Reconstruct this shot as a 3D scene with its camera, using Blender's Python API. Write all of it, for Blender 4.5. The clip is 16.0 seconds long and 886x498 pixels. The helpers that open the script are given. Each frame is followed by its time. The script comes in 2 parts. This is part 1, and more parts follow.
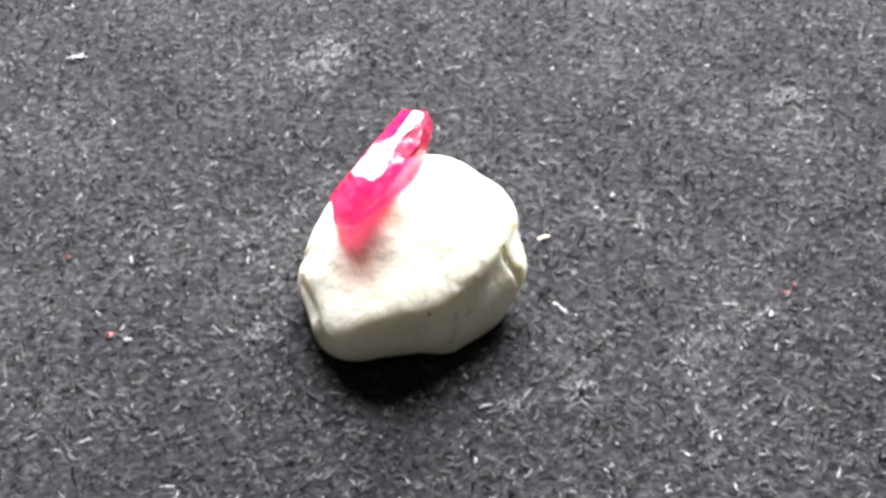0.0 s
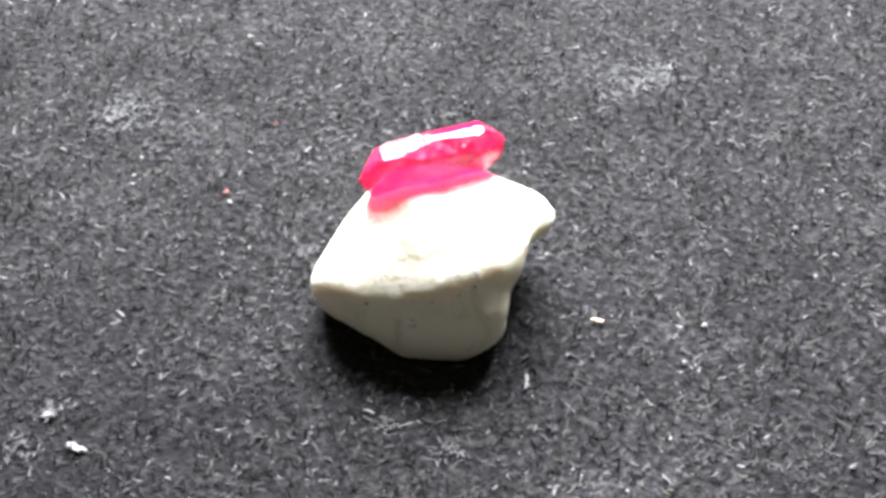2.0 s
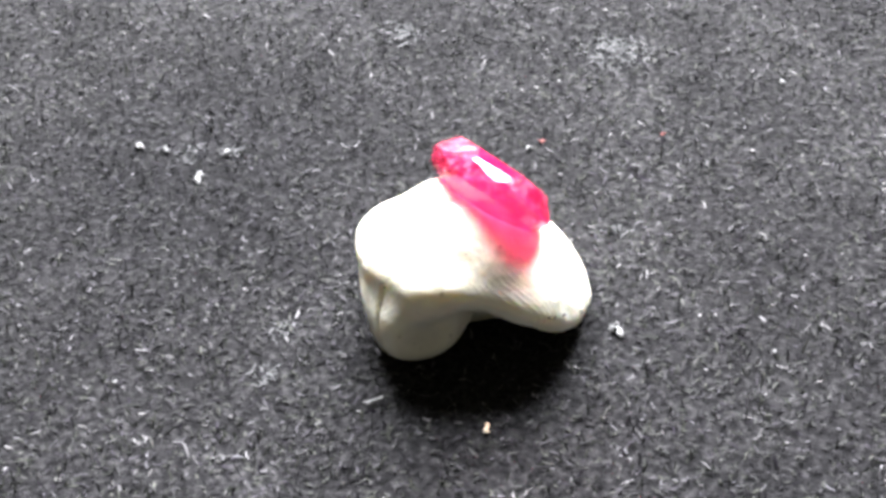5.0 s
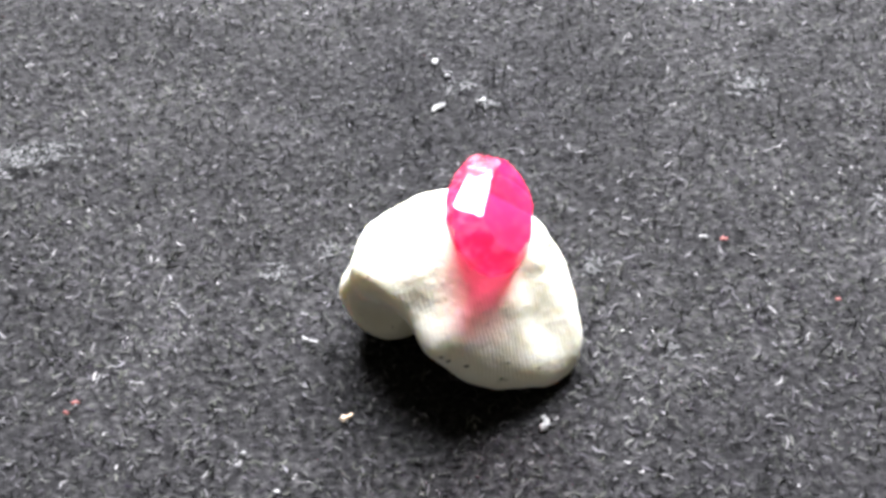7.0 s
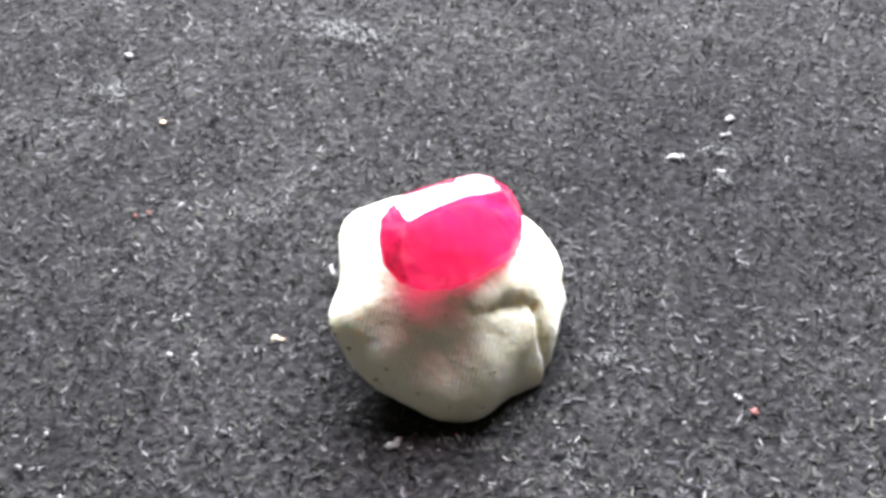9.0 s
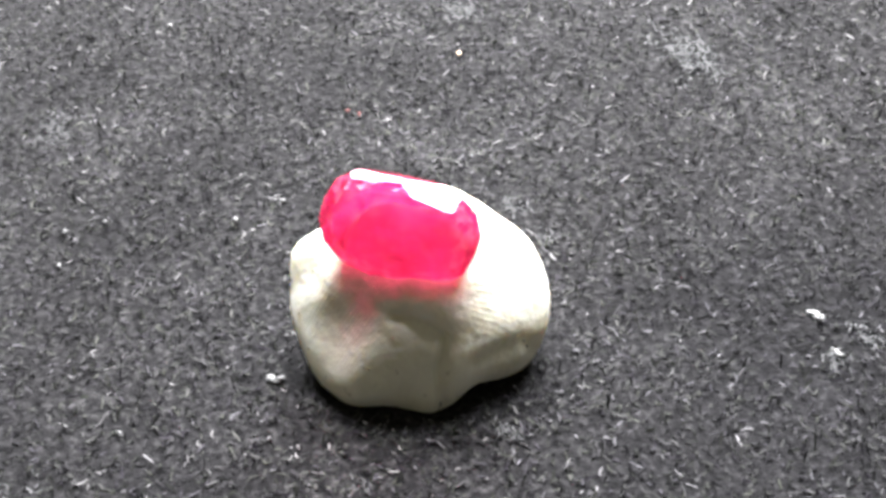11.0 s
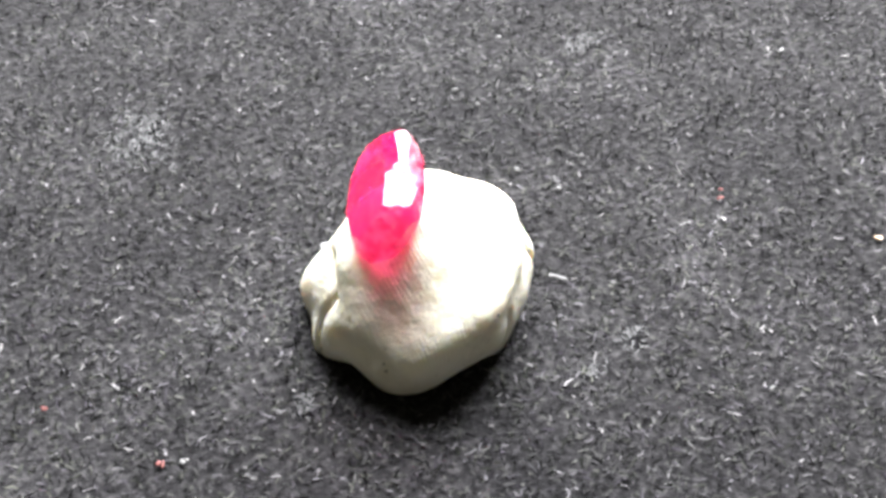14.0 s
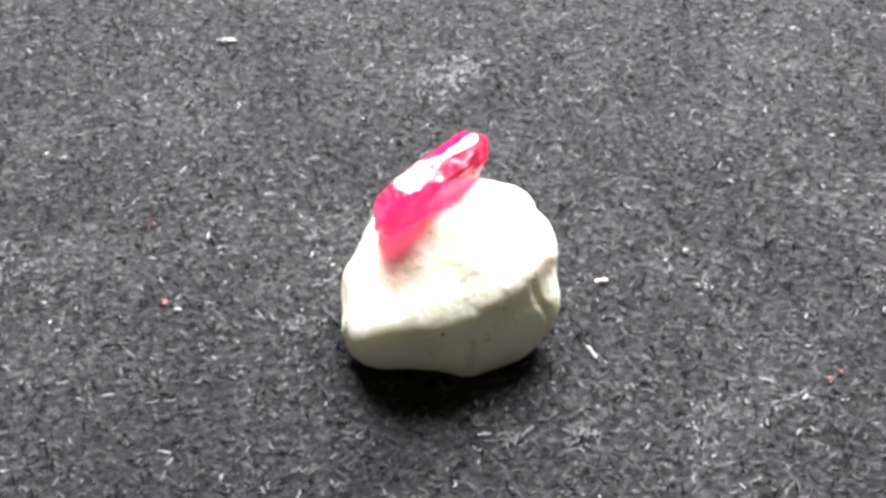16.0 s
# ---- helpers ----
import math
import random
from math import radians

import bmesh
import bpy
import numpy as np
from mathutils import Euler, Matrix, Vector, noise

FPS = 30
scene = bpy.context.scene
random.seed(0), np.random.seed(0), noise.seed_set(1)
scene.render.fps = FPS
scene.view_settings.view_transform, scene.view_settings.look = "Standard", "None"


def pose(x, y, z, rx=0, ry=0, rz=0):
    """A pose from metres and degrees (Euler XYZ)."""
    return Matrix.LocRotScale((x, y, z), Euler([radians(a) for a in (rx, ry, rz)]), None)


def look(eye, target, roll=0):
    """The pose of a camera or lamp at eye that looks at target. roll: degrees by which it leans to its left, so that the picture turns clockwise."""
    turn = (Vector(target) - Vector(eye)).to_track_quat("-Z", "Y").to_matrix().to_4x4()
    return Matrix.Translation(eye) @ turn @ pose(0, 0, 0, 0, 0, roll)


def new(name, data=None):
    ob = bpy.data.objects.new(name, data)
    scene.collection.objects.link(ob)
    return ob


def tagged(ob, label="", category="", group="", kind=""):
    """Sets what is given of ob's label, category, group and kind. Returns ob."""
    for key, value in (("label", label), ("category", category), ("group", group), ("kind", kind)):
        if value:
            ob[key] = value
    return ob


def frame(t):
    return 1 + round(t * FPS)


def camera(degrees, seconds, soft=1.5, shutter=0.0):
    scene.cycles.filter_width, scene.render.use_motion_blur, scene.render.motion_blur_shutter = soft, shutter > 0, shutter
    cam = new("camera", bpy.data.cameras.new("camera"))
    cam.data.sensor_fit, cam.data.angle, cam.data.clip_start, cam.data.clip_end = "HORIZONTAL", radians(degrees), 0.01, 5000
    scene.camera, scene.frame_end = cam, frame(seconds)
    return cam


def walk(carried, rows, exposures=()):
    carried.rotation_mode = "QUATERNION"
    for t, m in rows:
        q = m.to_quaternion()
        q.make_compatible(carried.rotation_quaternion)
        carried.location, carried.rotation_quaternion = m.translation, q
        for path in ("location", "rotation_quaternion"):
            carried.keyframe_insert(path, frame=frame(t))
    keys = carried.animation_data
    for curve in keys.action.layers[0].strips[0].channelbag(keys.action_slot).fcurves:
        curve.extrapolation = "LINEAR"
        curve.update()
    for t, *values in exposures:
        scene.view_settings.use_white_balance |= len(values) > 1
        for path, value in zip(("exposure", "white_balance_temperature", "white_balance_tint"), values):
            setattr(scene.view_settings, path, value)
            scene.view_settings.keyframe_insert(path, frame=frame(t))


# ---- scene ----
# A ruby pressed into a lump of pale putty, on black felt that turns before a slightly swaying camera.
MM = 0.001

cam = camera(34.39, 16.0, soft=3.6)
walk(cam, [
    (0.0, pose(0.00001, -0.05948, 0.05423, 50.08, 2.02, -2.04)),
    (0.5, pose(0.00000, -0.05941, 0.05412, 50.23, 1.97, -1.95)),
    (1.0, pose(0.00000, -0.05941, 0.05408, 50.41, 1.83, -1.77)),
    (1.5, pose(0.00000, -0.05932, 0.05395, 50.51, 1.98, -1.92)),
    (2.0, pose(-0.00000, -0.05927, 0.05372, 50.68, 1.87, -1.76)),
    (2.5, pose(-0.00000, -0.05922, 0.05364, 50.77, 2.09, -1.93)),
    (3.0, pose(-0.00000, -0.05916, 0.05368, 50.81, 2.28, -2.10)),
    (3.5, pose(-0.00000, -0.05913, 0.05369, 50.86, 2.60, -2.46)),
    (4.0, pose(0.00000, -0.05902, 0.05369, 50.81, 2.68, -2.59)),
    (4.2, pose(0.00000, -0.05896, 0.05370, 50.75, 2.67, -2.65)),
    (6.3, pose(0.00001, -0.05896, 0.05376, 50.49, 1.79, -2.22)),
    (6.5, pose(0.00000, -0.05896, 0.05373, 50.49, 1.73, -2.19)),
    (7.0, pose(0.00000, -0.05888, 0.05356, 50.49, 1.49, -2.04)),
    (7.5, pose(-0.00000, -0.05887, 0.05333, 50.52, 1.40, -2.01)),
    (8.0, pose(-0.00001, -0.05894, 0.05331, 50.46, 1.17, -1.77)),
    (8.5, pose(-0.00001, -0.05901, 0.05338, 50.41, 1.12, -1.69)),
    (9.0, pose(-0.00001, -0.05906, 0.05348, 50.36, 1.14, -1.64)),
    (9.2, pose(-0.00000, -0.05905, 0.05358, 50.30, 1.25, -1.70)),
    (11.3, pose(0.00000, -0.05890, 0.05365, 49.97, 1.59, -1.80)),
    (11.5, pose(0.00000, -0.05893, 0.05364, 49.99, 1.57, -1.73)),
    (12.0, pose(0.00000, -0.05908, 0.05369, 50.05, 1.38, -1.38)),
    (12.5, pose(0.00001, -0.05910, 0.05387, 50.04, 1.29, -1.10)),
    (13.0, pose(0.00001, -0.05919, 0.05416, 50.07, 1.07, -0.67)),
    (13.5, pose(0.00000, -0.05943, 0.05407, 50.37, 1.14, -0.55)),
    (14.0, pose(0.00000, -0.05952, 0.05411, 50.55, 1.09, -0.29)),
    (14.5, pose(-0.00000, -0.05958, 0.05412, 50.68, 1.27, -0.26)),
    (15.0, pose(0.00000, -0.05962, 0.05419, 50.78, 1.48, -0.24)),
    (15.5, pose(-0.00001, -0.05987, 0.05412, 51.05, 1.85, -0.40)),
    (16.0, pose(-0.00002, -0.06017, 0.05416, 51.43, 2.02, -0.18)),
], exposures=((0.0, 0.0, 6500, 10), (9.2, 0.0, 6500, 10), (11.3, 0.0, 6660, 8.7), (16.0, 0.0, 6660, 8.7)))

# ---- light: one broad soft lamp close above and behind, dim room light all round ----
world = bpy.data.worlds.new("room_air")
scene.world = world
world.use_nodes = True
world.node_tree.nodes["Background"].inputs[0].default_value = (0.93, 0.88, 0.66, 1)
world.node_tree.nodes["Background"].inputs[1].default_value = 0.128

lamp_light = bpy.data.lights.new("lamp_light", "AREA")
lamp_light.shape, lamp_light.size, lamp_light.size_y = "RECTANGLE", 0.30, 0.26
lamp_light.energy, lamp_light.color = 17.8, (0.96, 0.965, 1.0)
lamp_ob = new("lamp_light", lamp_light)
lamp_ob.matrix_world = look((0.032, 0.236, 0.258), (0.002, 0, 0.0))


# ---- materials ----
def nodes_of(name, rough=0.6):
    m = bpy.data.materials.new(name)
    m.use_nodes = True
    nt = m.node_tree
    b = nt.nodes["Principled BSDF"]
    b.inputs["Roughness"].default_value = rough
    return m, nt, b


def add(nt, kind, **inputs):
    n = nt.nodes.new(kind)
    for k, v in inputs.items():
        n.inputs[k.replace("_", " ")].default_value = v
    return n


def noise_tex(nt, scale, detail=4.0, rough=0.6):
    co = nt.nodes.new("ShaderNodeTexCoord")
    n = add(nt, "ShaderNodeTexNoise", Scale=scale, Detail=detail, Roughness=rough)
    nt.links.new(co.outputs["Object"], n.inputs["Vector"])
    return n


def ramp(nt, source, stops):
    r = nt.nodes.new("ShaderNodeValToRGB")
    e = r.color_ramp.elements
    while len(e) < len(stops):
        e.new(0.5)
    for el, (p, c) in zip(e, stops):
        el.position, el.color = p, (*c, 1)
    nt.links.new(source, r.inputs[0])
    return r


def mixed(nt, a, b, factor, blend="MIX"):
    m = nt.nodes.new("ShaderNodeMix")
    m.data_type, m.blend_type = "RGBA", blend
    if isinstance(factor, float):
        m.inputs[0].default_value = factor
    else:
        nt.links.new(factor, m.inputs[0])
    nt.links.new(a, m.inputs[6])
    nt.links.new(b, m.inputs[7])
    return m.outputs[2]


def bump(nt, bsdf, height, strength, distance):
    n = add(nt, "ShaderNodeBump", Strength=strength, Distance=distance)
    nt.links.new(height, n.inputs["Height"])
    nt.links.new(n.outputs[0], bsdf.inputs["Normal"])


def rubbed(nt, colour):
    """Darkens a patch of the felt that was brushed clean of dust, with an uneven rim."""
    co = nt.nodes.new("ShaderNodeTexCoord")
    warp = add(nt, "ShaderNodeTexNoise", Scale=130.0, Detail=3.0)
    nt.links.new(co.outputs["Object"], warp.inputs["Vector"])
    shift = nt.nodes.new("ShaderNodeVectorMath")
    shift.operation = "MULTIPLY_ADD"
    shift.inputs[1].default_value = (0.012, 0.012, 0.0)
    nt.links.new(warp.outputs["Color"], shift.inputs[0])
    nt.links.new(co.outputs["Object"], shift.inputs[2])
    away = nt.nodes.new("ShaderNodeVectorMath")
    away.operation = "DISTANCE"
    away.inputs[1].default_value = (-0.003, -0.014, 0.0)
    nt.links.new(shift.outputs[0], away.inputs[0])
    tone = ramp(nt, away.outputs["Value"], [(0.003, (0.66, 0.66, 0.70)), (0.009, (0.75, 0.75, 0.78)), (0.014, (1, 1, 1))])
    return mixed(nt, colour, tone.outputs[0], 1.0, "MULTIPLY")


def felt_material():
    m, nt, b = nodes_of("black_felt", 0.95)
    fine = ramp(nt, noise_tex(nt, 1900, 3).outputs[0], [(0.36, (0.0034, 0.0034, 0.0039)), (0.52, (0.0102, 0.0102, 0.0108)), (0.72, (0.0330, 0.0330, 0.0330))])
    dusty = ramp(nt, noise_tex(nt, 95, 5).outputs[0], [(0.3, (0.56, 0.54, 0.60)), (0.52, (1.01, 0.98, 1.03)), (0.75, (2.0, 1.95, 2.0))])
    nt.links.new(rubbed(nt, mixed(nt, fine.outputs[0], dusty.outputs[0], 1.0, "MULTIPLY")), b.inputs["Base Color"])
    b.inputs["Specular IOR Level"].default_value = 0.1
    b.inputs["Sheen Weight"].default_value = 0.03
    b.inputs["Sheen Roughness"].default_value = 0.6
    bump(nt, b, noise_tex(nt, 1700, 4).outputs[0], 0.9, 0.00035)
    return m


def fibre_material():
    m, nt, b = nodes_of("felt_fibre", 0.6)
    g = nt.nodes.new("ShaderNodeNewGeometry")
    tone = ramp(nt, g.outputs["Random Per Island"], [
        (0.0, (0.0059, 0.0059, 0.0076)), (0.2, (0.0084, 0.0108, 0.0066)), (0.4, (0.0140, 0.0112, 0.0178)), (0.6, (0.0180, 0.0210, 0.0140)),
        (0.76, (0.0290, 0.0262, 0.0335)), (0.88, (0.0440, 0.0480, 0.0360)), (0.96, (0.0740, 0.0730, 0.0810)), (1.0, (0.1900, 0.1900, 0.1840))])
    dusty = ramp(nt, noise_tex(nt, 95, 5).outputs[0], [(0.3, (0.56, 0.54, 0.60)), (0.52, (1.01, 0.98, 1.03)), (0.75, (2.0, 1.95, 2.0))])
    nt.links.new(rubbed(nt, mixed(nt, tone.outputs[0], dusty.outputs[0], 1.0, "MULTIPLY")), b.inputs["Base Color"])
    b.inputs["Specular IOR Level"].default_value = 0.15
    return m


def putty_material():
    m, nt, b = nodes_of("pale_putty", 0.62)
    stain = ramp(nt, noise_tex(nt, 170, 5).outputs[0], [(0.28, (0.63, 0.59, 0.47)), (0.5, (0.80, 0.775, 0.66)), (0.75, (0.84, 0.83, 0.74))])
    grime = ramp(nt, noise_tex(nt, 1500, 3).outputs[0], [(0.26, (0.45, 0.42, 0.36)), (0.36, (1, 1, 1)), (1.0, (1, 1, 1))])
    nt.links.new(mixed(nt, stain.outputs[0], grime.outputs[0], 0.7, "MULTIPLY"), b.inputs["Base Color"])
    b.inputs["Subsurface Weight"].default_value = 0.38
    b.inputs["Subsurface Radius"].default_value = (1.0, 0.82, 0.5)
    b.inputs["Subsurface Scale"].default_value = 0.0016
    b.inputs["Specular IOR Level"].default_value = 0.3
    big, small = noise_tex(nt, 420, 5), noise_tex(nt, 2200, 3)
    total = nt.nodes.new("ShaderNodeMath")
    total.operation = "MULTIPLY_ADD"
    total.inputs[1].default_value = 0.35
    nt.links.new(small.outputs[0], total.inputs[0])
    nt.links.new(big.outputs[0], total.inputs[2])
    # finger ridges printed in patches
    co = nt.nodes.new("ShaderNodeTexCoord")
    ridges = add(nt, "ShaderNodeTexWave", Scale=1500.0, Distortion=9.0, Detail=1.0, Detail_Scale=0.25)
    nt.links.new(co.outputs["Object"], ridges.inputs["Vector"])
    patch = ramp(nt, noise_tex(nt, 230, 2).outputs[0], [(0.48, (0, 0, 0)), (0.62, (0.10, 0.10, 0.10))])
    print_ = nt.nodes.new("ShaderNodeMath")
    print_.operation = "MULTIPLY_ADD"
    nt.links.new(ridges.outputs["Fac"], print_.inputs[0])
    nt.links.new(patch.outputs[0], print_.inputs[1])
    nt.links.new(total.outputs[0], print_.inputs[2])
    bump(nt, b, print_.outputs[0], 0.30, 0.0004)
    return m


def ruby_material(name, mottle, relief, rough):
    """Cloudy ruby: body colour mixed with a clear pink; mottle says how uneven its colour is, relief how rough its faces are."""
    m, nt, b = nodes_of(name, rough)
    tint = ramp(nt, noise_tex(nt, 1500, 5, 0.7).outputs[0], [(0.38, (0.10, 0.001, 0.022)), (0.49, (0.42, 0.006, 0.07)), (0.59, (0.88, 0.22, 0.34))])
    body = nt.nodes.new("ShaderNodeRGB")
    body.outputs[0].default_value = (0.64, 0.008, 0.10, 1)
    nt.links.new(mixed(nt, body.outputs[0], tint.outputs[0], mottle), b.inputs["Base Color"])
    b.inputs["IOR"].default_value = 1.76
    b.inputs["Transmission Weight"].default_value = 0.62
    clear = add(nt, "ShaderNodeBsdfTransparent", Color=(1.0, 0.15, 0.40, 1))
    mix = nt.nodes.new("ShaderNodeMixShader")
    mix.inputs[0].default_value = 0.38
    out = nt.nodes["Material Output"]
    nt.links.new(b.outputs[0], mix.inputs[1])
    nt.links.new(clear.outputs[0], mix.inputs[2])
    nt.links.new(mix.outputs[0], out.inputs["Surface"])
    bump(nt, b, noise_tex(nt, 900, 4).outputs[0], relief, 0.0002)
    return m


def plain_material(name, dark, light, scale, rough=0.7):
    m, nt, b = nodes_of(name, rough)
    c = ramp(nt, noise_tex(nt, scale, 4).outputs[0], [(0.35, dark), (0.65, light)])
    nt.links.new(c.outputs[0], b.inputs["Base Color"])
    return m


FELT, FIBRE, PUTTY = felt_material(), fibre_material(), putty_material()
POLISHED, ROUGH_CUT = ruby_material("polished_ruby", 0.18, 0.05, 0.03), ruby_material("rough_cut_ruby", 0.95, 0.9, 0.20)
BOARD = plain_material("table_board", (0.06, 0.06, 0.06), (0.09, 0.09, 0.088), 40)
LINT = plain_material("white_lint", (0.10, 0.102, 0.108), (0.34, 0.34, 0.34), 1500)
GREY_LINT = plain_material("grey_lint", (0.031, 0.032, 0.035), (0.070, 0.071, 0.076), 900)
CRUMB = plain_material("tan_crumb", (0.55, 0.36, 0.22), (0.85, 0.76, 0.62), 1400)
RED = plain_material("red_crumb", (0.12, 0.025, 0.025), (0.22, 0.06, 0.05), 1400)
SOOT = plain_material("dark_grit", (0.03, 0.028, 0.02), (0.08, 0.07, 0.05), 1400)


# ---- mesh helpers ----
def mesh_of(name, verts, faces, material, smooth=False):
    me = bpy.data.meshes.new(name)
    me.from_pydata([tuple(map(float, v)) for v in verts], [], faces)
    me.update()
    me.materials.append(material)
    if smooth:
        me.polygons.foreach_set("use_smooth", [True] * len(me.polygons))
    return me


def from_bm(name, bm, material, smooth=False):
    me = bpy.data.meshes.new(name)
    bm.to_mesh(me)
    bm.free()
    me.materials.append(material)
    if smooth:
        me.polygons.foreach_set("use_smooth", [True] * len(me.polygons))
    return me


def part(name, me, parent, label=""):
    ob = new(name, me)
    ob.parent = parent
    return tagged(ob, label)


def slab(name, size, at, material, label):
    bm = bmesh.new()
    bmesh.ops.create_cube(bm, size=1, matrix=Matrix.Translation(at) @ Matrix.Diagonal((*size, 1)))
    return tagged(new(name, from_bm(name, bm, material)), label, "", "", "structure")


# ---- the table under the felt ----
slab("table_top", (0.46, 0.46, 0.02), (0, 0.03, -0.0132), BOARD, "dark plain table board under the felt")


# ---- the felt ----
def felt():
    rng = np.random.default_rng(3)
    rings, spokes = 70, 160
    rad = np.concatenate([[0.0], 58 * np.linspace(0.02, 1, rings - 8), np.linspace(66, 150, 8)])
    verts, faces = [(0, 0, 0)], []
    for r in rad[1:]:
        for k in range(spokes):
            a = 2 * math.pi * k / spokes
            x, y = r * math.cos(a), r * math.sin(a)
            z = 0.05 * noise.noise((x * 0.25, y * 0.25, 0.3)) + 0.03 * noise.noise((x * 1.1, y * 1.1, 4))
            verts.append((x * MM, y * MM, (z - 0.06) * MM))
    for k in range(spokes):
        faces.append((0, 1 + k, 1 + (k + 1) % spokes))
    for i in range(len(rad) - 2):
        a, b = 1 + i * spokes, 1 + (i + 1) * spokes
        for k in range(spokes):
            k2 = (k + 1) % spokes
            faces.append((a + k, b + k, b + k2, a + k2))
    # turned-down edge with thickness
    a, n0 = 1 + (len(rad) - 2) * spokes, len(verts)
    for k in range(spokes):
        x, y, z = verts[a + k]
        verts.append((x, y, -0.003))
    for k in range(spokes):
        k2 = (k + 1) % spokes
        faces.append((a + k, n0 + k, n0 + k2, a + k2))
    ground = tagged(new("ground", mesh_of("ground", verts, faces, FELT, True)),
                    "black fibrous felt sheet, dusty with pale lint, slowly turning", "felt", "", "structure")
    # the nap: short bent fibres lying every way
    n = 76000
    r = 54 * np.sqrt(rng.random(n))
    a = rng.random(n) * 2 * np.pi
    cx, cy = r * np.cos(a), r * np.sin(a)
    turn = rng.random(n) * 2 * np.pi
    length = 0.24 + 0.54 * rng.random(n) ** 2.0
    width = 0.07 + 0.075 * rng.random(n)
    bend = rng.normal(0, 1.3, n)
    z0 = -0.02 + 0.12 * rng.random(n)
    lift = rng.normal(0, 0.30, n)
    roll = rng.normal(0, 0.6, n)
    vs = np.zeros((n, 6, 3))
    for k, s in enumerate((-0.5, 0.0, 0.5)):
        h = turn + bend * s
        px, py = cx + np.cos(turn + bend * s * 0.5) * length * s, cy + np.sin(turn + bend * s * 0.5) * length * s
        pz = z0 + lift * (s + 0.5) + 0.05 * (0.25 - s * s)
        w = width * (0.5 if s == 0 else 0.32)
        for j, sg in enumerate((-1, 1)):
            vs[:, 2 * k + j, 0] = px - np.sin(h) * w * sg * np.cos(roll)
            vs[:, 2 * k + j, 1] = py + np.cos(h) * w * sg * np.cos(roll)
            vs[:, 2 * k + j, 2] = pz + np.sin(roll) * w * sg
    vs[:, :, 2] = np.maximum(vs[:, :, 2], -0.05)
    base = (np.arange(n) * 6)[:, None, None]
    quads = np.array([[0, 2, 3, 1], [2, 4, 5, 3]])[None] + base
    me = bpy.data.meshes.new("nap")
    me.from_pydata((vs.reshape(-1, 3) * MM).tolist(), [], quads.reshape(-1, 4).tolist())
    me.materials.append(FIBRE)
    nap = part("nap", me, ground, "short grey and white fibres of the felt")
    nap["kind"] = "stuff"
    return ground


# ---- the putty ----
HEART, ROUND = np.array((-1.28, 1.12, 4.0)), 5.189
PRESSED = []


def way(heading, height):
    a, e = radians(heading), radians(height)
    return np.array((math.cos(a) * math.cos(e), math.sin(a) * math.cos(e), math.sin(e)))


def press(heading, height, breadth, out):
    """A press of a finger into the round lump: where (degrees), how broad (degrees), outwards or inwards."""
    PRESSED.append((way(heading, height)[None], radians(breadth), out))


def drag(nodes, breadth, out):
    """A ridge or a crease dragged along headings and heights."""
    line = []
    for a, b in zip(nodes, nodes[1:]):
        u, v = way(*a), way(*b)
        for k in range(9):
            w = u + (v - u) * k / 9
            line.append(w / np.linalg.norm(w))
    line.append(way(*nodes[-1]))
    PRESSED.append((np.array(line), radians(breadth), out))


press(-171, -14, 15, 0.131)
press(-169, -57, 21, 0.033)
press(-161, 7, 21, 0.035)
press(-148, -78, 15, 0.036)
press(-148, 37, 29, -0.124)
press(-136, -30, 29, 0.375)
press(-117, -45, 21, -0.059)
press(-117, -7, 15, 0.084)
press(-109, 14, 21, -0.018)
press(-104, 28, 15, -0.036)
press(-101, 55, 15, -0.055)
press(-96, -20, 21, -0.038)
press(-89, 38, 21, -0.006)
press(-88, -10, 29, 0.243)
press(-84, -69, 21, -0.259)
press(-76, 1, 21, -0.067)
press(-70, -44, 15, 0.142)
press(-69, 88, 15, -0.048)
press(-64, 42, 29, -0.162)
press(-56, 23, 21, 0.013)
press(-44, -12, 21, 0.048)
press(-32, -53, 21, 0.087)
press(-32, -38, 21, 0.118)
press(-24, 9, 21, 0.050)
press(-18, 50, 15, -0.029)
press(-25, 80, 13, -0.06)
press(-12, -7, 15, 0.092)
press(-11, -26, 21, 0.125)
press(-10, -43, 15, -0.048)
press(9, -4, 21, 0.256)
press(16, 62, 21, -0.069)
press(18, -57, 15, -0.435)
press(21, -41, 21, 0.268)
press(29, 17, 21, -0.007)
press(34, -1, 15, 0.067)
press(41, -17, 21, -0.045)
press(44, -34, 29, -0.558)
press(53, -62, 21, -0.245)
press(54, -6, 14, 0.375)
press(55, -11, 15, -0.178)
press(70, -15, 14, 0.333)
press(70, 6, 14, 0.223)
press(81, -36, 15, -0.262)
press(88, -26, 14, 0.309)
press(90, -4, 14, 0.088)
press(92, -13, 15, 0.047)
press(100, 35, 21, -0.042)
press(101, 53, 21, -0.030)
press(106, -49, 21, -0.047)
press(108, -16, 14, 0.150)
press(111, -31, 15, 0.166)
press(118, 10, 15, -0.017)
press(124, -4, 14, -0.033)
press(134, -28, 21, 0.387)
press(134, 35, 21, -0.043)
press(146, -1, 21, 0.043)
press(148, 66, 29, -0.122)
press(162, -49, 15, 0.247)
press(165, -8, 14, 0.091)
press(166, 20, 21, -0.021)
press(169, 47, 15, -0.013)
press(172, -30, 15, 0.253)

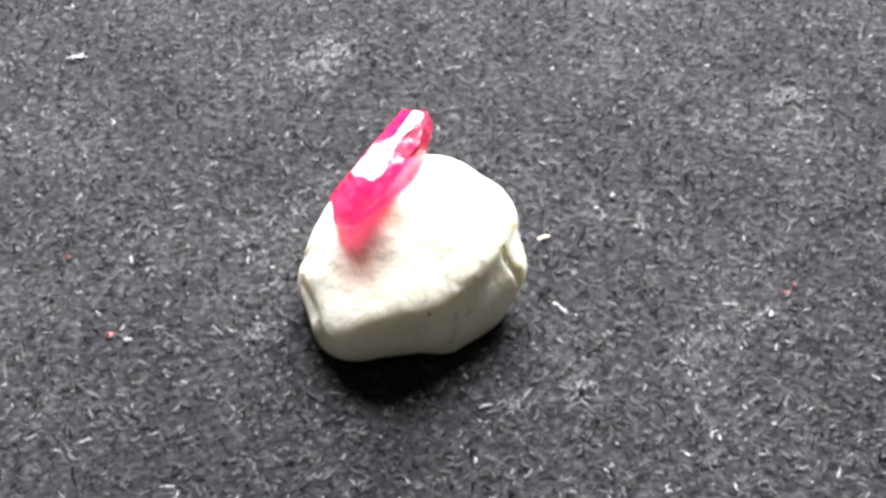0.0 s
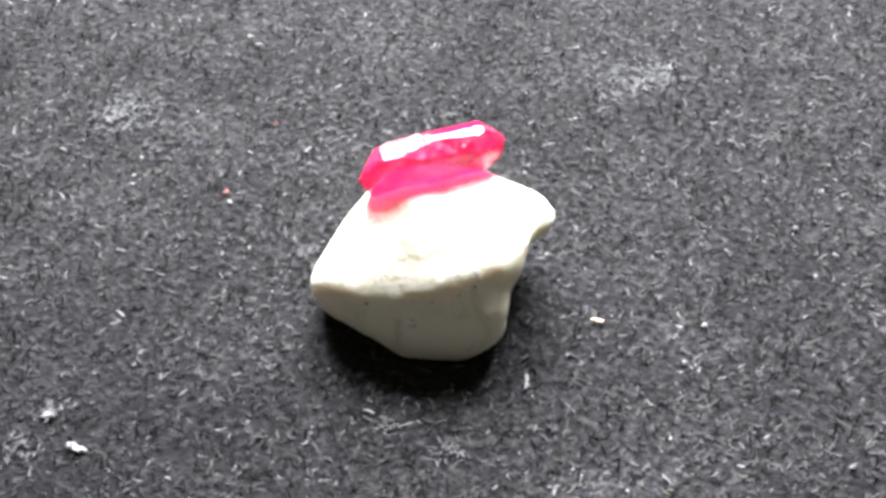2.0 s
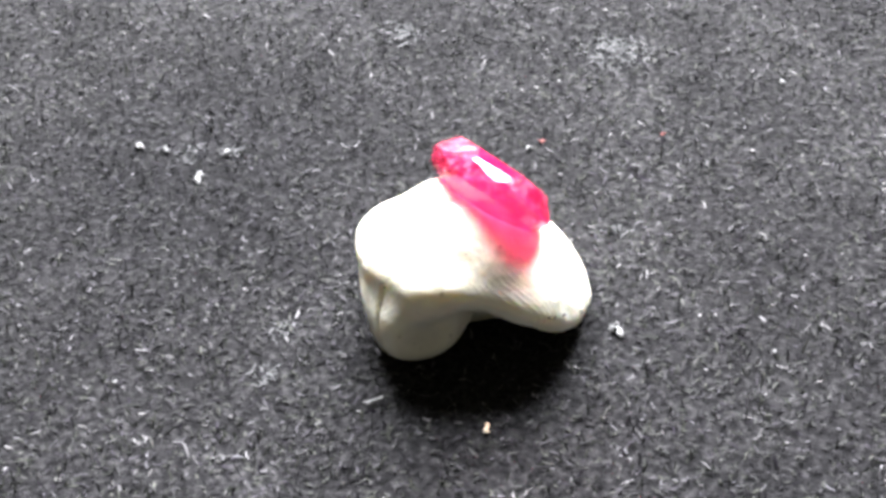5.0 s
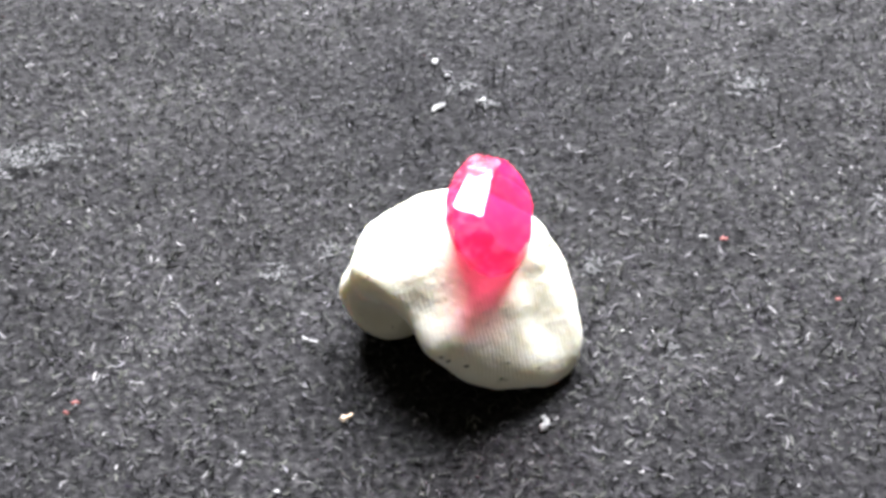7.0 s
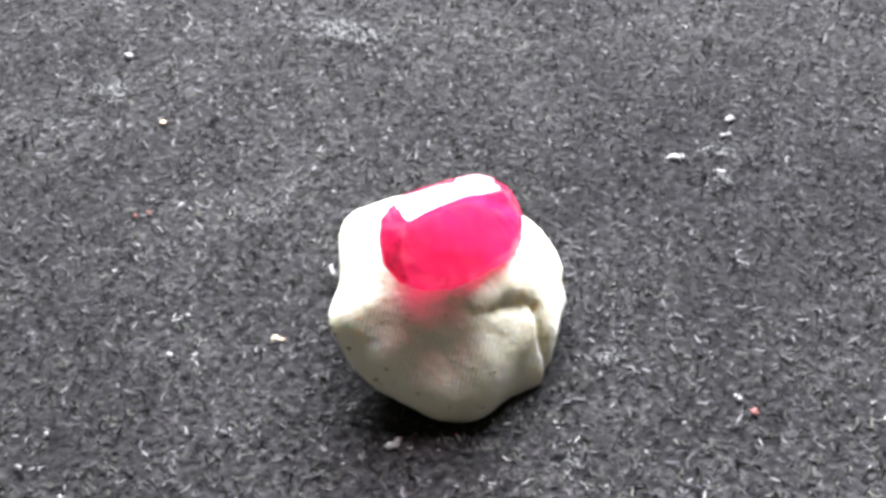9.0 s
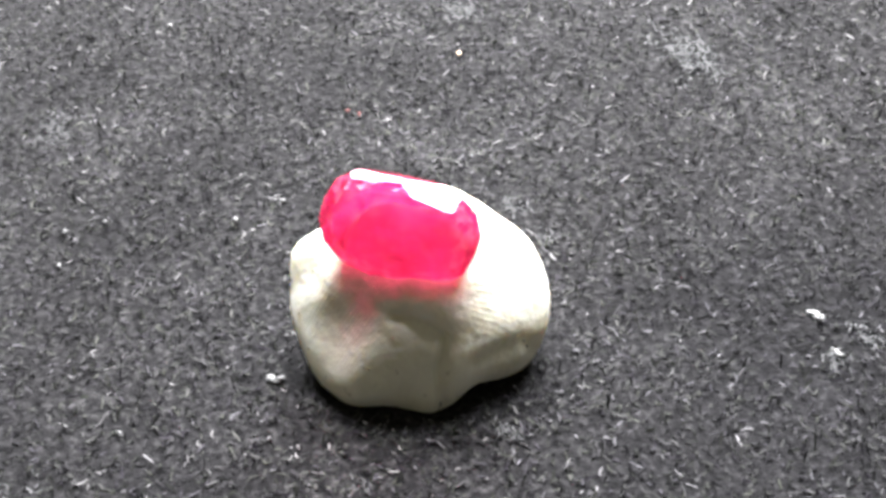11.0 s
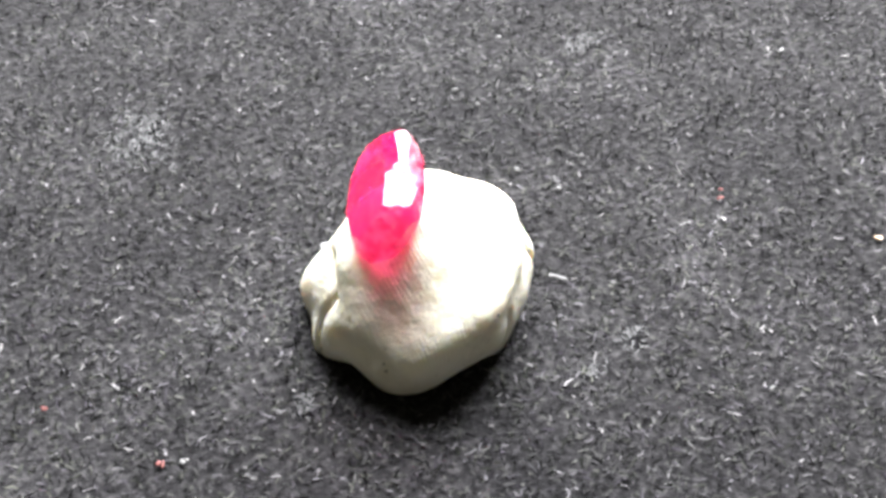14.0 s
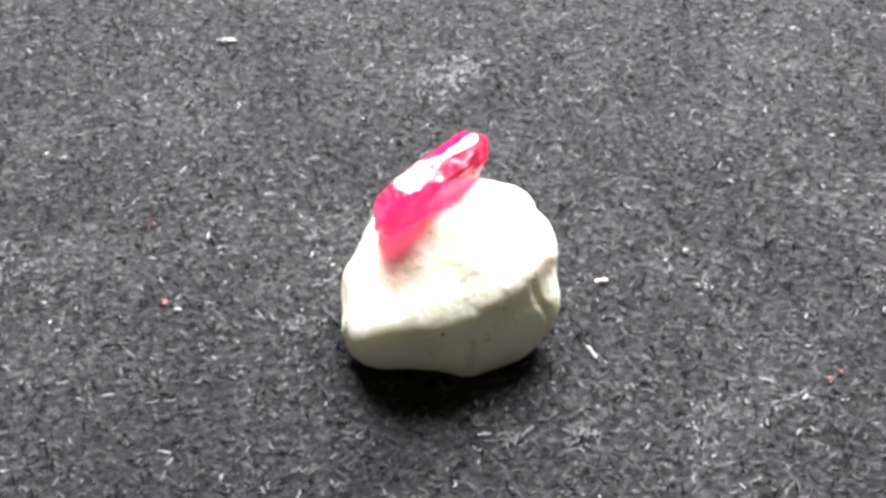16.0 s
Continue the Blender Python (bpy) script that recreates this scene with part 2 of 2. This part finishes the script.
press(44, 30, 14, 0.03)
press(62, 20, 12, 0.05)
press(80, 22, 12, 0.03)
press(100, 18, 14, 0.03)
press(176, 25, 14, 0.045)
press(85, -12, 14, 0.06)
press(102, 3, 14, 0.05)
press(108, 17, 13, 0.02)
press(122, 22, 13, -0.02)
press(142, -8, 15, 0.06)
press(-64, 37, 16, 0.03)

# the brow between the upper face and the undercut wall, and the wall under it
drag([(-140, -14), (-127, -9), (-106, 2), (-91, 5), (-69, 6), (-46, 13), (-21, 21), (-2, 22), (17, 24)], 8, 0.03)
drag([(-112, -14), (-90, -10), (-69, -8), (-46, 0), (-21, 6), (0, 6)], 9, -0.03)
drag([(-112, 8), (-91, 12), (-69, 14), (-46, 19)], 12, 0.032)
# the edge of the overhanging lip and the hollow under it
drag([(-2, 20), (11, 24), (27, 20), (44, 13), (58, 6)], 9, 0.055)
drag([(8, -10), (22, -6), (36, -14), (48, -22)], 14, -0.42)
# the fold, its deep crease and the flap over it
drag([(125, 23), (138, 17), (151, 14)], 4, -0.012)
drag([(151, 14), (169, 11), (179, 1)], 3.0, -0.03)
drag([(179, 1), (174, -13), (175, -29)], 2.4, -0.055)
drag([(122, 16), (140, 6), (160, 0), (163, -16)], 9, -0.012)
drag([(128, 38), (139, 28), (150, 23), (168, 19), (-170, 4), (-176, -12)], 6, 0.008)
# dimples, chips and small cracks
drag([(-168, -12), (-157, -13), (-143, -13), (-137, -17)], 5, -0.04)
drag([(161, 14), (168, 9)], 5, -0.045)
drag([(-68, -10), (-70, -32)], 2.5, -0.05)
drag([(-25, 12), (-24, 0), (-20, -13), (-22, -26)], 2.0, -0.045)
drag([(67, 7), (74, 1), (79, -5)], 3.5, -0.012)


def putty_point(d):
    """Places on the lump in the directions d, one a row."""
    s = np.zeros(len(d))
    for line, breadth, out in PRESSED:
        near = (d @ line.T).max(axis=1)
        s += out * np.exp(-(np.arccos(np.clip(near, -1, 1)) / breadth) ** 2)
    return HEART + d * (ROUND * np.exp(s))[:, None]


def putty():
    bm = bmesh.new()
    bmesh.ops.create_icosphere(bm, subdivisions=7, radius=1)
    d = np.array([v.co.normalized() for v in bm.verts])
    for v, n, p in zip(bm.verts, d, putty_point(d)):
        p, n = Vector(p), Vector(n)
        p += n * (0.05 * noise.noise(p * 0.9) + 0.018 * noise.noise(p * 2.7) + 0.011 * noise.noise(p * 8) + 0.005 * noise.noise(p * 19))
        if p.z < 0.12:
            p.z = 0.13 - 0.12 * math.tanh((0.12 - p.z) / 0.12)
        v.co = p * MM
    lump = new("putty_lump", from_bm("putty_lump", bm, PUTTY, True))
    tagged(lump, "lump of pale cream putty pressed by fingers, with an overhanging lip", "putty")
    # dark grit pressed into it
    for k, (h, e, size) in enumerate(((68, 1, 0.16), (75, -3, 0.2), (90, -12, 0.14), (94, -7, 0.12), (108, -15, 0.12), (-83, 2, 0.16),
                                      (-59, -6, 0.1), (-23, 14, 0.14), (-140, -16, 0.12), (-141, -13, 0.1), (142, -10, 0.1), (65, 3, 0.18))):
        at = putty_point(way(h, e)[None])[0]
        g = bmesh.new()
        bmesh.ops.create_icosphere(g, subdivisions=2, radius=size * 0.5)
        for v in g.verts:
            v.co *= 1 + 0.6 * noise.noise(v.co * 9 + Vector((k, 0, 0)))
            v.co = (Vector(at) + Vector((v.co.x * 1.5, v.co.y, v.co.z * 0.8))) * MM
        part("grit", from_bm("grit", g, SOOT, True), lump, "dark grit speck pressed into the putty")
    return lump


# ---- the gem ----
GEM_AT = Vector((-2.716, 2.367, 8.46))
GEM_AXES = Matrix(((0.501, -0.480, -0.720), (0.857, 0.392, 0.335), (0.122, -0.785, 0.608)))


def gem():
    a, b = 4.12, 2.72

    def ring(scale, z, count, shift=0.0, square=3.0):
        out = []
        for k in range(count):
            t = 2 * math.pi * (k + shift) / count
            c, s = math.cos(t), math.sin(t)
            q = (abs(c) ** square + abs(s) ** square) ** (-1 / square)
            out.append(Vector((a * scale * q * c, b * scale * q * s, z)))
        return out

    # the blank: a straight-sided cushion over the pavilion
    pts = (ring(0.97, 1.4, 16, 0.5, 2.5) + ring(1.0, 0.16, 16, 0.5, 2.5) + ring(1.0, -0.10, 16, 0.5, 2.5)
           + ring(0.90, -0.80, 12, 0.5, 2.6) + ring(0.52, -1.45, 10, 0.0, 2.3))
    wob = random.Random(5)
    pts = [p + Vector((wob.uniform(-0.06, 0.06), wob.uniform(-0.06, 0.06), wob.uniform(-0.05, 0.05))) for p in pts]

    def hull(points):
        made = bmesh.new()
        for p in points:
            made.verts.new(p)
        bmesh.ops.convex_hull(made, input=made.verts)
        return made

    # the cuts: the way each facet faces, and a place on it
    cuts = [((0.02, 0.03, 1), (0, 0, 1.12)),
            ((0.117, -0.753, 0.649), (1.4, -2.42, 0.2)), ((0.094, -0.603, 0.793), (1.4, -2.03, 0.65)),
            ((-0.10, -0.75, 0.665), (-1.0, -2.46, 0.16)),
            ((0.56, -0.56, 0.60), (3.05, -2.12, 0.18)), ((-0.58, -0.56, 0.58), (-3.0, -2.0, 0.16)),
            ((0.04, -0.99, 0.13), (1.0, -2.36, 0.5)),
            ((0.72, -0.22, 0.66), (3.95, -0.6, 0.17)), ((0.70, 0.28, 0.64), (3.95, 0.6, 0.16)),
            ((-0.74, -0.15, 0.66), (-3.95, -0.5, 0.16)), ((-0.70, 0.26, 0.67), (-3.95, 0.6, 0.16)),
            ((0.52, 0.56, 0.64), (3.0, 2.0, 0.16)), ((-0.52, 0.58, 0.62), (-3.0, 2.0, 0.16)),
            ((0.15, 0.74, 0.66), (1.3, 2.72, 0.16)), ((-0.18, 0.72, 0.67), (-1.3, 2.72, 0.16))]
    for p in ring(0.975, 0.36, 16, 0.0, 2.5):
        cuts.append(((p.x / a, p.y / b * 1.15, 0.62), tuple(p)))
    for facing, at in cuts:
        blank = hull(pts)
        bmesh.ops.bisect_plane(blank, geom=list(blank.verts) + list(blank.edges) + list(blank.faces), plane_co=at, plane_no=Vector(facing).normalized(), clear_outer=True)
        pts = [v.co.copy() for v in blank.verts]
        blank.free()
    bm = hull(pts)
    bmesh.ops.remove_doubles(bm, verts=bm.verts, dist=0.03)
    bmesh.ops.scale(bm, vec=(MM, MM, MM), verts=bm.verts)
    bmesh.ops.dissolve_limit(bm, angle_limit=radians(3), verts=bm.verts, edges=bm.edges)
    bmesh.ops.bevel(bm, geom=list(bm.edges), offset=0.03 * MM, segments=2, affect="EDGES", clamp_overlap=True)
    bmesh.ops.recalc_face_normals(bm, faces=bm.faces)
    whole = from_bm("gemstone", bm, POLISHED)
    stone = new("gemstone")
    stone.matrix_world = Matrix.Translation(GEM_AT * MM) @ GEM_AXES.to_4x4()
    tagged(stone, "translucent pink-red faceted oval ruby set upright in the putty", "gemstone")
    bands = {"table": [], "crown_facet": [], "crown": [], "pavilion": []}
    top = max(whole.polygons, key=lambda f: f.area if f.normal.z > 0.97 else 0.0)
    broad = Vector((0.108, -0.692, 0.712)).normalized()
    for f in whole.polygons:
        bands["table" if f == top else "crown_facet" if f.normal.dot(broad) > 0.99 else "crown" if f.center.z > 0.03 * MM else "pavilion"].append(tuple(f.vertices))
    for name, faces in bands.items():
        used = sorted({i for f in faces for i in f})
        at = {i: k for k, i in enumerate(used)}
        part(name, mesh_of(name, [whole.vertices[i].co for i in used], [tuple(at[i] for i in f) for f in faces],
                            POLISHED if name in ("table", "crown_facet") else ROUGH_CUT), stone)
    return stone


# ---- crumbs and lint on the felt ----
FLECKS = []


def fleck(kind, x, y, length, breadth, turn):
    """A crumb: a few small rough grains grown together; a lint fleck: the same drawn out; a tuft: a tangle of hairs."""
    name, label, category, group, material = kind
    seed = len(FLECKS) + 1
    rng = random.Random(seed)
    bm = bmesh.new()
    if name == "lint_tuft":
        for k in range(int(18 * length * breadth) + 8):
            h, l = rng.uniform(0, 6.28), rng.uniform(0.2, 0.6)
            p = Vector((rng.gauss(0, length * 0.36), rng.gauss(0, breadth * 0.36), rng.uniform(0.05, 0.17)))
            side = Vector((-math.sin(h), math.cos(h), 0)) * rng.uniform(0.02, 0.045)
            last = None
            for q in range(4):
                pair = [bm.verts.new((p + side) * MM), bm.verts.new((p - side + Vector((0, 0, 0.02))) * MM)]
                if last:
                    bm.faces.new((last[0], last[1], pair[1], pair[0]))
                last = pair
                h += rng.uniform(-0.7, 0.7)
                p = p + Vector((math.cos(h), math.sin(h), rng.uniform(-0.1, 0.1))) * l / 3
    else:
        for k in range(5 if name == "lint_fleck" else 4):
            grain = bmesh.ops.create_icosphere(bm, subdivisions=2, radius=0.5)["verts"]
            o = Vector((rng.uniform(-0.36, 0.36) * length, rng.uniform(-0.3, 0.3) * breadth, rng.uniform(0.0, 0.08)))
            f = rng.uniform(0.4, 0.62) * (1.25 if name == "lint_fleck" and length > 0.5 else 0.95)
            skew = rng.uniform(-0.5, 0.5)
            for v in grain:
                g = f * (1 + 0.8 * noise.noise(v.co * 3.1 + Vector((seed * 3.7 + k, 0, 0))))
                c = Vector((v.co.x * length * g, v.co.y * breadth * g, v.co.z * 0.24 * g))
                v.co = (o + c + Vector((0, c.x * skew, 0))) * MM
    me = from_bm(name, bm, material, name != "lint_tuft")
    ob = new(name, me)
    ob.matrix_world = pose(x * MM, y * MM, 0.11 * MM if name != "lint_tuft" else 0.0, rng.uniform(-8, 8), rng.uniform(-8, 8), turn)
    FLECKS.append(tagged(ob, label, category, group))


WHITE = ("lint_fleck", "small white lint fleck lying on the felt", "lint", "white lint on the felt", LINT)
GREY = ("lint_tuft", "faint grey lint tuft caught in the felt", "lint", "grey lint on the felt", GREY_LINT)
TAN = ("crumb", "tiny tan and white crumb on the felt", "crumb", "crumbs on the felt", CRUMB)
RUST = ("red_crumb", "tiny dull red crumb on the felt", "crumb", "crumbs on the felt", RED)

fleck(TAN, 6.4, 5.8, 0.75, 0.45, 40)
fleck(WHITE, -8.8, -23.3, 0.55, 0.45, 10)
fleck(WHITE, -6.9, -19.6, 0.9, 0.5, 20)
fleck(WHITE, -8.4, -25.2, 0.7, 0.35, 70)
fleck(WHITE, -10.0, -19.4, 0.8, 0.3, 30)
fleck(WHITE, -25.1, 28.5, 1.5, 0.35, 30)
fleck(WHITE, -17.3, -1.2, 0.4, 0.35, 0)
fleck(RUST, -18.3, -0.7, 0.6, 0.4, 30)
fleck(WHITE, -3.0, 9.7, 1.0, 0.4, 60)
fleck(TAN, 24.6, -8.3, 0.6, 0.5, 0)
fleck(WHITE, 31.9, -13.9, 0.6, 0.45, 15)
fleck(WHITE, 9.7, 20.1, 0.35, 0.3, 0)
fleck(RUST, -21.8, 6.3, 0.45, 0.3, 0)
fleck(GREY, 7.1, -6.7, 1.4, 0.9, 20)
fleck(GREY, -10.3, -1.0, 1.5, 0.9, 50)
fleck(WHITE, 6.8, -0.5, 0.9, 0.25, 130)
fleck(WHITE, 13.0, 17.1, 0.35, 0.3, 10)
fleck(RUST, 19.5, 0.0, 0.45, 0.35, 0)
fleck(WHITE, -2.8, 30.3, 0.3, 0.2, 80)
fleck(WHITE, 10.9, 9.5, 0.4, 0.3, 0)
fleck(GREY, -11.6, 6.7, 1.0, 0.4, 60)
fleck(WHITE, 12.8, 19.5, 0.35, 0.25, 0)
fleck(WHITE, -4.6, 17.9, 0.35, 0.3, 0)
fleck(WHITE, 19.2, 23.4, 0.35, 0.3, 0)
fleck(RUST, 20.1, 0.6, 0.35, 0.3, 0)
fleck(WHITE, -33.2, 7.4, 0.4, 0.35, 0)
fleck(WHITE, -40.7, -13.7, 0.6, 0.4, 0)
fleck(WHITE, 10.7, -14.0, 0.35, 0.3, 0)
fleck(WHITE, -25.3, -2.2, 0.4, 0.35, 0)
fleck(WHITE, -30.6, 11.9, 0.5, 0.3, 40)
fleck(WHITE, 30.5, -25.4, 0.9, 0.45, 40)
fleck(WHITE, 34.6, 10.6, 0.5, 0.35, 0)
fleck(WHITE, 11.9, 6.4, 0.4, 0.3, 20)
fleck(GREY, -8.9, -21.4, 1.6, 1.2, 30)
fleck(GREY, -10.3, -19.0, 1.2, 1.0, 70)
fleck(GREY, 3.7, -7.6, 1.3, 0.8, 0)

fleck(GREY, 19.0, -24.0, 5.5, 3.8, 30)
fleck(GREY, -7.6, 26.2, 5.0, 3.2, 70)
fleck(GREY, -31.0, 0.1, 4.4, 3.0, 10)
fleck(GREY, 30.2, -10.0, 3.0, 2.2, 0)
fleck(GREY, -27.7, -15.0, 2.6, 1.8, 40)
fleck(GREY, 23.8, 19.4, 2.6, 1.6, 0)


GROUND = felt()
LUMP = putty()
STONE = gem()

# ---- the turning: seconds and degrees ----
TURNS = (
    (0.0, -0.04), (0.5, -11.45), (1.0, -23.46), (1.5, -34.90), (2.0, -46.68), (2.5, -57.97), (3.0, -70.02), (3.5, -81.43), (4.0, -93.60), (4.2, -98.36), (6.3, -147.13), (6.5, -151.86), (7.0, -163.84), (7.5, -175.15), (8.0, -186.94), (8.5, -197.99), (9.0, -209.77), (9.2, -214.39), (11.3, -263.15), (11.5, -267.89), (12.0, -279.97), (12.5, -291.33), (13.0, -303.47), (13.5, -315.13), (14.0, -327.20), (14.5, -338.55), (15.0, -350.53), (15.5, -361.55), (16.0, -373.16),
)


def motions():
    ts, ds = zip(*TURNS)
    times = sorted(set(ts) | {round(4.2 + 0.35 * k, 2) for k in range(1, 6)} | {round(9.2 + 0.35 * k, 2) for k in range(1, 6)})
    for thing in (GROUND, LUMP, STONE, *FLECKS):
        home = thing.matrix_basis.copy()
        walk(thing, [(t, pose(0, 0, 0, 0, 0, float(np.interp(t, ts, ds))) @ home) for t in times])


motions()
